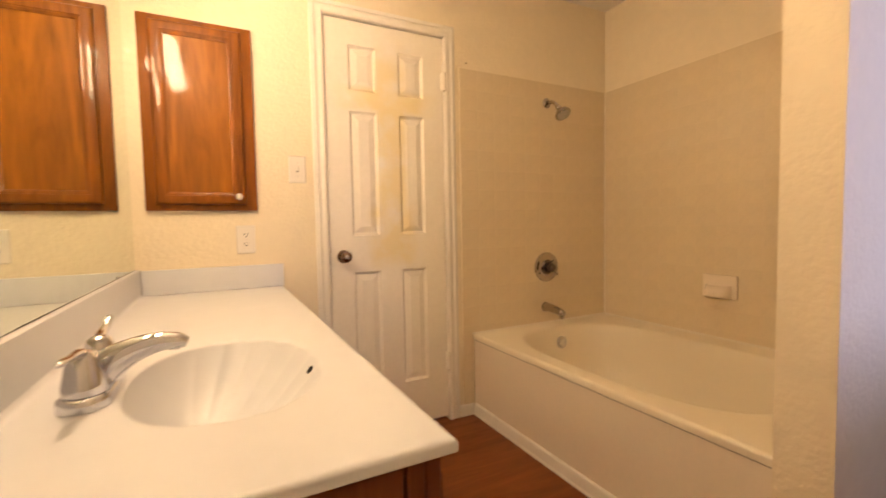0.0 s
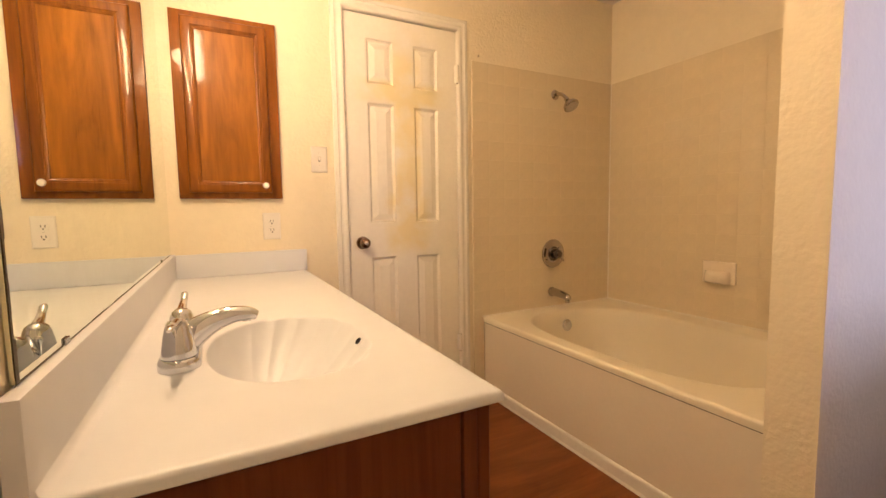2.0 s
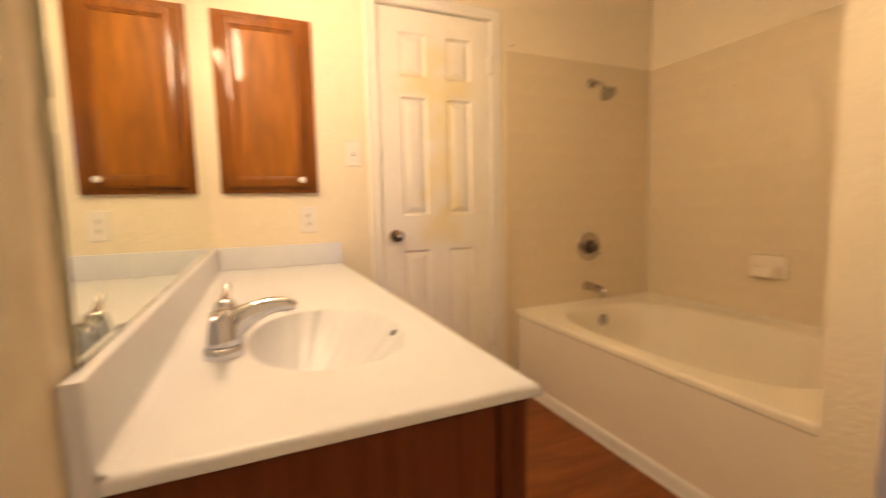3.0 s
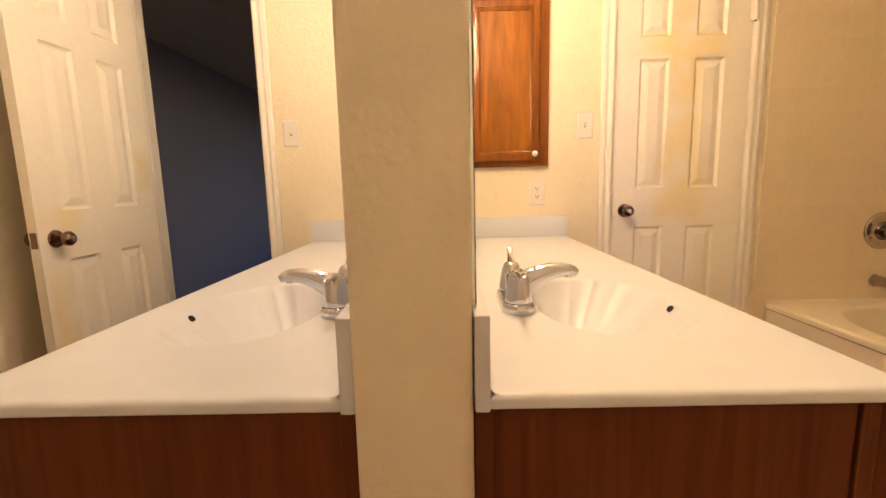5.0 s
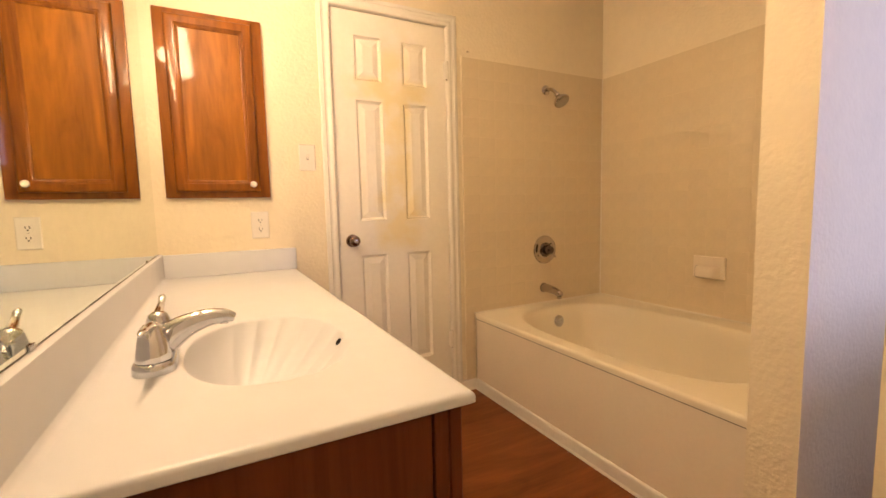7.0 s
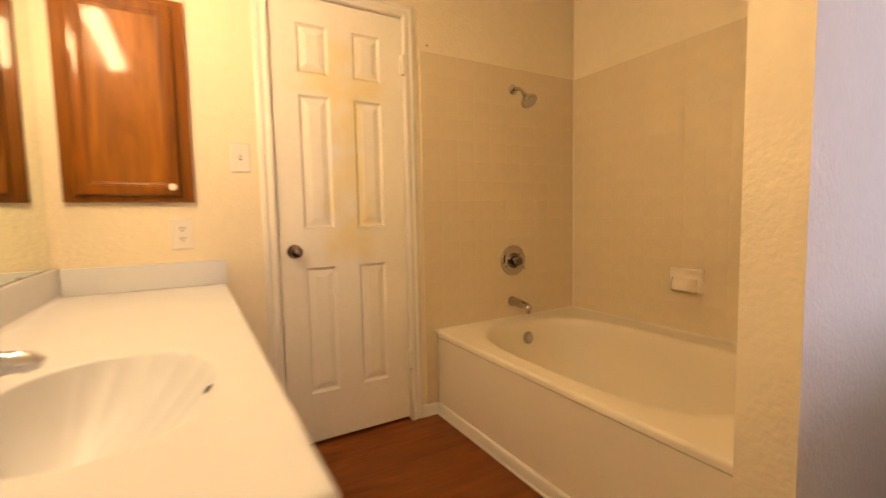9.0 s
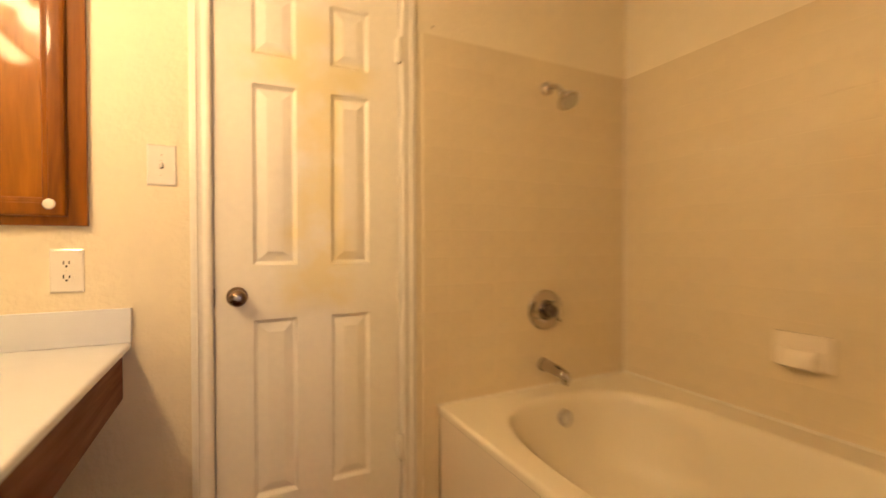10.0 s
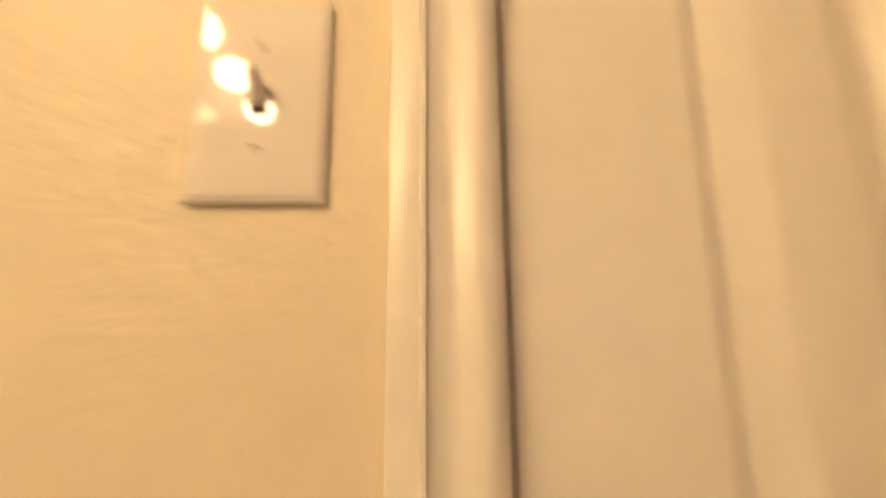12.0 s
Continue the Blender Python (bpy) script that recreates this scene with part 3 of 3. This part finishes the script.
while y < -0.05:
    step, depth = random.uniform(0.03, 0.12), random.uniform(0.0006, 0.0018)
    block(0.0070, 0.0074, y, min(y + step, -0.023), 0.9166, 0.9166 + depth, bm=worn)
    y += step
part("tarnished_edge", worn, TARNISH, mirror, "dark tarnish along the mirror's edge")
for y in (-1.42, -0.35):
    part("clip", block(0.0068, 0.0090, y - 0.009, y + 0.009, 0.9152, 0.925, 0.001, 1), WORN_CHROME, mirror, "small chrome mirror clip")


# ---- medicine cabinet ----
def frame_of(x0, x1, z0, z1, w, steps):
    """A mitred moulding round an opening: steps of (inset, depth forward of the wall)."""
    loops = [[(x0 + i, -d, z0 + i), (x1 - i, -d, z0 + i), (x1 - i, -d, z1 - i), (x0 + i, -d, z1 - i)] for i, d in steps]
    return rings(loops)


mc = thing("medicine_cabinet", 0, 0, 0, "stained oak medicine cabinet with a white knob, closed", "cabinet")
part("body", block(0.051, 0.454, -0.019, -0.0015, 1.147, 1.908, 0.0025), OAK_FRAME, mc, smooth=True)
dx0, dx1, dz0, dz1 = 0.089, 0.411, 1.172, 1.884
mdoor = part("door", frame_of(dx0, dx1, dz0, dz1, 0, [(0.0, 0.0195), (0.0, 0.032), (0.004, 0.037), (0.010, 0.039), (0.034, 0.039), (0.036, 0.0365), (0.040, 0.0375), (0.044, 0.0345), (0.047, 0.034), (0.050, 0.030)]), OAK_FRAME, mc, smooth=True)
part("panel", block(dx0 + 0.0495, dx1 - 0.0495, -0.0305, -0.0200, dz0 + 0.0495, dz1 - 0.0495), OAK, mdoor)
part("knob", lathe([(0.006, 0.0), (0.006, 0.008), (0.0125, 0.014), (0.0140, 0.020), (0.0115, 0.026), (0.004, 0.029)], (0.383, -0.039, 1.203), (0, -1, 0), 24), CERAMIC, mdoor, "white ceramic knob", True)


# ---- switch plates and outlet ----
def wall_plate(name, label, x, z, category):
    t = thing(name, x, 0, z, label, category)
    part("plate", rings([[(x + sx * (0.0375 - i), -d, z + sz * (0.0605 - i)) for sx, sz in ((-1, -1), (1, -1), (1, 1), (-1, 1))] for i, d in ((0.0, 0.0008), (0.0, 0.003), (0.0012, 0.0048), (0.0042, 0.0062), (0.0055, 0.0063))], True, True), PLASTIC, t)
    return t


def screw(t, x, z):
    s = part("screw", lathe([(0.0034, 0.0), (0.0034, 0.0009), (0.002, 0.0013)], (x, -0.0063, z), (0, -1, 0), 14), PLASTIC, t, smooth=True)
    part("slot", block(x - 0.0026, x + 0.0026, -0.0079, -0.0074, z - 0.0004, z + 0.0004), SHADOW_GAP, s)


def light_switch(x, z):
    t = wall_plate("light_switch", "ivory toggle light switch on the cream wall", x, z, "switch")
    part("opening", block(x - 0.0050, x + 0.0050, -0.0068, -0.0064, z - 0.0105, z + 0.0040), SHADOW_GAP, t, "dark toggle slot")
    lever = rounded([(x, -0.006, z - 0.002), (x, -0.012, z + 0.004), (x, -0.019, z + 0.010)])
    part("toggle", sweep(lever, spread([0.0048, 0.0042, 0.0036], len(lever)), spread([0.0085, 0.0058, 0.0036], len(lever)), (1, 0, 0), 12), PLASTIC, t, smooth=True)
    screw(t, x, z + 0.030)
    screw(t, x, z - 0.030)


light_switch(0.628, 1.332)
light_switch(-0.762, 1.328)
out = wall_plate("outlet", "ivory duplex electrical outlet below the cabinet", 0.404, 1.023, "outlet")
for dz in (0.0195, -0.0195):
    face = [(0.404 + 0.0172 * math.cos(a), 1.023 + dz + max(-0.0128, min(0.0128, 0.0172 * math.sin(a)))) for a in np.linspace(0, 2 * math.pi, 28, endpoint=False)]
    r = part("receptacle", rings([[(px, -0.0064, pz) for px, pz in face], [(px, -0.0088, pz) for px, pz in face]], True, True), PLASTIC, out)
    for sx, hh in ((-0.0064, 0.0052), (0.0064, 0.0042)):
        part("slot", block(0.404 + sx - 0.0014, 0.404 + sx + 0.0014, -0.0092, -0.0089, 1.023 + dz + 0.003 - hh, 1.023 + dz + 0.003 + hh), SHADOW_GAP, r)
    part("ground_hole", lathe([(0.0030, 0.0), (0.0030, 0.0003), (0.001, 0.0004)], (0.404, -0.0089, 1.023 + dz - 0.0072), (0, -1, 0), 12), SHADOW_GAP, r)
screw(out, 0.404, 1.023)
part("nail", lathe([(0.0025, 0), (0.0025, 0.006), (0.0045, 0.007), (0.002, 0.0085)], (1.522, -0.0005, 1.938), (0, -1, 0), 10), BRONZE, label="", smooth=True)
tagged(bpy.data.objects["nail"], "small dark nail in the cream wall", "nail")


# ---- bathtub ----
TUB_Z = 0.456
tub = thing("bathtub", 0, 0, 0, "almond built-in bathtub with white apron panel", "bathtub")
bx0, bx1, by0, by1 = 1.543, 2.571, -1.4865, -0.0075
tcx, tcy, tax, tay = 2.034, -0.745, 0.398, 0.622
tub_rim = fan(tcx, tcy, bx0, bx1, by0, by1, 280)


def tub_rect(inset, z):
    return [(min(max(x, bx0 + inset), bx1 - inset * 0.2), min(max(y, by0 + inset * 0.2), by1 - inset * 0.2), z) for _, x, y in tub_rim]


def tub_oval(s, z, e=3.1, dy=0.0):
    o = []
    for a, x, y in tub_rim:
        t = math.atan2(math.sin(a) / tay, math.cos(a) / tax)
        r = (abs(math.cos(t)) ** e + abs(math.sin(t)) ** e) ** (-1 / e)
        o.append((tcx + tax * s * r * math.cos(t), tcy + dy + tay * s * r * math.sin(t), z))
    return o


shell = [tub_rect(0.012, TUB_Z - 0.033), tub_rect(0.0, TUB_Z - 0.030), tub_rect(0.0, TUB_Z - 0.012), tub_rect(0.002, TUB_Z - 0.006), tub_rect(0.006, TUB_Z - 0.0018), tub_rect(0.012, TUB_Z), tub_rect(0.018, TUB_Z)]
shell += [tub_oval(1.06, TUB_Z), tub_oval(1.05, TUB_Z), tub_oval(1.03, TUB_Z - 0.0006), tub_oval(1.015, TUB_Z - 0.0025), tub_oval(1.003, TUB_Z - 0.007), tub_oval(0.994, TUB_Z - 0.013), tub_oval(0.985, TUB_Z - 0.022)]
BATH_SIDE = [(0.985, 0.434), (0.955, 0.385), (0.925, 0.325), (0.89, 0.26), (0.845, 0.20), (0.785, 0.155), (0.70, 0.124), (0.58, 0.106), (0.40, 0.098), (0.15, 0.095)]
for i in range(len(BATH_SIDE) - 1):
    p0, p1, p2, p3 = [BATH_SIDE[min(max(i + k, 0), len(BATH_SIDE) - 1)] for k in (-1, 0, 1, 2)]
    for u in (0.25, 0.5, 0.75, 1.0):
        s, zz = [0.5 * (2 * b + (c - a) * u + (2 * a - 5 * b + 4 * c - d) * u * u + (3 * b - a - 3 * c + d) * u ** 3) for a, b, c, d in zip(p0, p1, p2, p3)]
        shell.append(tub_oval(s, zz, 3.0, 0.03 * (1 - s)))
part("shell", rings(shell, False, True), ENAMEL, tub, smooth=True)
part("apron", block(1.5490, 1.570, by0, by1, 0.002, TUB_Z - 0.032, 0.001, 1), APRON, tub, "white apron panel")
part("seam", block(1.5474, 1.5486, by0, by1, TUB_Z - 0.0345, TUB_Z - 0.0322), SEAM, tub, "dark seam under the rim")
part("overflow_plate", lathe([(0.036, 0.0), (0.036, 0.004), (0.030, 0.009), (0.012, 0.011), (0.002, 0.011)], (2.052, -0.158, 0.372), (0, -1, 0.12)), CHROME, tub, "round chrome overflow plate", True)
part("drain", lathe([(0.036, 0.0), (0.036, 0.003), (0.028, 0.005), (0.010, 0.003)], (2.045, -0.36, 0.099), (0, 0, 1)), CHROME, tub, smooth=True)
for s in (-1, 1):
    part("screw", lathe([(0.004, 0), (0.004, 0.0015), (0.002, 0.002)], (2.052 + s * 0.016, -0.1675, 0.373), (0, -1, 0.12), 10), WORN_CHROME, tub, smooth=True)

# skirting at the foot of the apron and beside the door
SKIRT = [(0.0, 0.0), (0.016, 0.0), (0.016, 0.005), (0.012, 0.012), (0.0105, 0.050), (0.009, 0.057), (0.005, 0.062), (0.0, 0.063)]
part("baseboard", rings([[(1.5485 - d, yy, hh) for d, hh in SKIRT] for yy in (-1.4865, -0.0165)], closed=False), TRIM, kind="structure", label="white skirting along the bath apron")
part("baseboard", rings([[(xx, -d, hh) for d, hh in SKIRT] for xx in (1.4505, 1.5415)], closed=False), TRIM, kind="structure", label="short white skirting beside the door")
part("baseboard", rings([[(xx, -d, hh) for d, hh in SKIRT] for xx in (0.002, 0.6970)], closed=False), TRIM, kind="structure", label="white skirting under the vanity")


# ---- bath fittings ----
sv = thing("shower_valve", 0, 0, 0, "round chrome shower valve plate with handle", "shower valve")
VX, VZ = 2.070, 0.800
part("plate", lathe([(0.090, 0.0), (0.090, 0.004), (0.088, 0.0075), (0.084, 0.009), (0.078, 0.0085), (0.066, 0.0062), (0.050, 0.0075), (0.042, 0.012), (0.037, 0.020), (0.034, 0.021)], (VX, -0.0065, VZ), (0, -1, 0), 48), BATH_CHROME, sv, smooth=True)
vh = part("handle", lathe([(0.030, 0.0), (0.030, 0.016), (0.026, 0.040), (0.021, 0.050), (0.008, 0.054), (0.001, 0.054)], (VX, -0.021, VZ), (0, -1, 0), 32), DARK_CHROME, sv, "chrome hub, dark reflection put into its colour", True)
# added ring that paints the dark reflection round the hub
part("reflection_ring", lathe([(0.046, 0.0080), (0.0455, 0.0115), (0.043, 0.0135), (0.0385, 0.0225), (0.031, 0.0235)], (VX, -0.0065, VZ), (0, -1, 0), 40), DARK_CHROME, sv, "ring added for the dark reflection round the hub", True)
lv = rounded([(VX, -0.055, VZ), (VX + 0.012, -0.064, VZ - 0.016), (VX + 0.028, -0.068, VZ - 0.034), (VX + 0.036, -0.070, VZ - 0.046)])
part("lever", sweep(lv, spread([0.012, 0.010, 0.008, 0.004], len(lv)), spread([0.009, 0.007, 0.006, 0.003], len(lv)), (0.7, 0, 0.7)), BATH_CHROME, vh, smooth=True)
for a in (0.6, 0.6 + math.pi):
    part("screw", lathe([(0.004, 0), (0.004, 0.002), (0.002, 0.003)], (VX + 0.062 * math.cos(a), -0.0175, VZ + 0.062 * math.sin(a)), (0, -1, 0), 10), WORN_CHROME, sv, smooth=True)

sp = thing("tub_spout", 0, 0, 0, "chrome bath spout over the tub", "spout")
way = rounded([(2.062, -0.0065, 0.556), (2.062, -0.050, 0.556), (2.062, -0.108, 0.550), (2.062, -0.150, 0.539), (2.062, -0.164, 0.532)])
part("body", sweep(way, spread([0.027, 0.0255, 0.024, 0.0225, 0.016], len(way)), spread([0.027, 0.0255, 0.024, 0.0215, 0.014], len(way)), (1, 0, 0), 24), BATH_CHROME, sp, smooth=True)
part("outlet_ring", lathe([(0.014, 0.0), (0.014, -0.016), (0.010, -0.016), (0.009, -0.004)], (2.062, -0.149, 0.523), (0, 0, 1), 20), BATH_CHROME, sp, smooth=True)
part("wall_ring", lathe([(0.031, 0.0), (0.031, 0.004), (0.028, 0.006)], (2.062, -0.0065, 0.556), (0, -1, 0), 28), BATH_CHROME, sp, smooth=True)

sh = thing("shower", 0, 0, 0, "chrome shower head on a short arm", "shower")
part("flange", lathe([(0.030, 0.0), (0.030, 0.003), (0.024, 0.009), (0.012, 0.012)], (2.080, -0.0065, 1.786), (0, -1, 0), 28), BATH_CHROME, sh, smooth=True)
arm = rounded([(2.080, -0.008, 1.786), (2.080, -0.050, 1.782), (2.081, -0.080, 1.766), (2.082, -0.104, 1.741)])
part("arm", sweep(arm, [0.0105] * len(arm), [0.0105] * len(arm), (1, 0, 0), 16), BATH_CHROME, sh, smooth=True)
hd = part("head", lathe([(0.012, -0.006), (0.015, 0.0), (0.016, 0.010), (0.013, 0.016), (0.018, 0.024), (0.037, 0.044), (0.046, 0.057), (0.046, 0.067), (0.042, 0.070), (0.002, 0.071)], (2.082, -0.104, 1.741), (0.02, -0.62, -0.78), 32), BATH_CHROME, sh, smooth=True)
part("spray_face", lathe([(0.038, 0.0712), (0.038, 0.0725), (0.024, 0.074), (0.002, 0.074)], (2.082, -0.104, 1.741), (0.02, -0.62, -0.78), 32), WORN_CHROME, hd, "grey spray face", True)

sd = thing("soap_dish", 0, 0, 0, "almond ceramic soap dish set in the tiles", "soap dish")
SX = 2.571
part("back", block(SX - 0.016, SX + 0.002, -0.842, -0.672, 0.668, 0.787, 0.006, 3), ALMOND, sd, smooth=True)
lip = []
for yy in np.linspace(-0.822, -0.692, 17):
    u = abs((yy + 0.757) / 0.065)
    reach = 0.060 * max(0, 1 - u ** 3) ** 0.6 + 0.014
    lip.append([(SX - 0.010, yy, 0.670), (SX - reach * 0.8, yy, 0.672), (SX - reach, yy, 0.682), (SX - reach * 0.97 - 0.002, yy, 0.705), (SX - reach * 0.86, yy, 0.728), (SX - reach * 0.76 + 0.004, yy, 0.736), (SX - max(reach * 0.70 - 0.010, 0.012), yy, 0.728), (SX - 0.014, yy, 0.730)])
part("tray", rings(lip, True, True), ALMOND, sd, smooth=True)

# caulk beads in the tiled corner and along the bath
part("caulk", rings([[(EAST - 0.013, -0.007, zz), (EAST - 0.0085, -0.0105, zz), (EAST - 0.006, -0.014, zz)] for zz in (TUB_Z + 0.004, 1.905)], closed=False), CAULK, kind="structure")
part("caulk", rings([[(EAST - 0.0065, yy, TUB_Z + 0.010), (EAST - 0.011, yy, TUB_Z + 0.0045), (EAST - 0.015, yy, TUB_Z + 0.0005)] for yy in (-1.4865, -0.008)], closed=False), CAULK, kind="structure")
part("caulk", rings([[(xx, -0.0065, TUB_Z + 0.010), (xx, -0.010, TUB_Z + 0.0045), (xx, -0.014, TUB_Z + 0.0005)] for xx in (1.533, EAST - 0.012)], closed=False), CAULK, kind="structure")


# ---- wall tiles ----
PITCH, TW = 0.1082, 0.1074


def tile_mesh(w, h):
    """A glazed tile with cushioned edges, flat on its back; local x and y across it, z outwards."""
    loops = [[(sx * (w / 2 - i), sy * (h / 2 - i), d) for sx, sy in ((-1, -1), (1, -1), (1, 1), (-1, 1))] for i, d in ((0.0, 0.0), (0.0, 0.0052), (0.0012, 0.0057), (0.0028, 0.0061), (0.0045, 0.0062), (0.0056, 0.0062))]
    bm = rings(loops, False, True)
    for f in bm.faces:
        f.smooth = len(f.verts) == 4 and f.normal.z < 0.99999
    me = bpy.data.meshes.new("tile")
    bm.to_mesh(me)
    bm.free()
    me.materials.append(TILE)
    return me


shapes = {}
rng = random.Random(4)


def tiling(name, label, grout_box, length, spot):
    base = structure(name, [grout_box], GROUT, label)
    z0, z1 = 0.4565, 1.9065
    across = []
    u = length
    while u > 0.012:
        across.append((max(0.0, u - PITCH), u))
        u -= PITCH
    rows = []
    zz = z1
    while zz > z0 + 0.012:
        rows.append((max(z0, zz - PITCH), zz))
        zz -= PITCH
    for a0, a1 in across:
        for b0, b1 in rows:
            w, h = round(a1 - a0 - (PITCH - TW), 4), round(b1 - b0 - (PITCH - TW), 4)
            if w < 0.01 or h < 0.01:
                continue
            if (w, h) not in shapes:
                shapes[(w, h)] = tile_mesh(w, h)
            ob = new("tile", shapes[(w, h)])
            ob.parent = base
            ob.matrix_world = spot((a0 + a1) / 2, (b0 + b1) / 2) @ pose(0, 0, rng.uniform(-0.0001, 0.0001), rng.gauss(0, 0.10), rng.gauss(0, 0.10), 0)
    return base


tiling("wall_tiles_north", "glossy beige square wall tiles with thin matching grout", (1.4795, EAST - 0.0085, -0.0070, -0.0002, 0.4565, 1.9062), EAST - 0.008 - 1.480,
       lambda u, v: Matrix.Translation((EAST - 0.008 - u, -0.0012, v)) @ pose(0, 0, 0, 90, 0, 0))
tiling("wall_tiles_east", "glossy beige square wall tiles beside the bath", (EAST - 0.0070, EAST - 0.0002, -1.4868, -0.0072, 0.4565, 1.9062), 1.4790,
       lambda u, v: Matrix.Translation((EAST - 0.0012, -0.0075 - u, v)) @ pose(0, 0, 0, 90, 0, -90))
# the strip that runs down beside the bath apron to the skirting
low = structure("wall_tiles_low", [(1.4795, 1.5415, -0.0070, -0.0002, 0.064, 0.4595)], GROUT, "narrow strip of beige tiles beside the bath apron")
for i in range(4):
    z1 = 0.458 - i * PITCH
    z0 = max(0.066, z1 - TW)
    ob = new("tile", tile_mesh(0.0600, z1 - z0))
    ob.parent = low
    ob.matrix_world = Matrix.Translation((1.5105, -0.0012, (z0 + z1) / 2)) @ pose(0, 0, 0, 90, 0, 0)
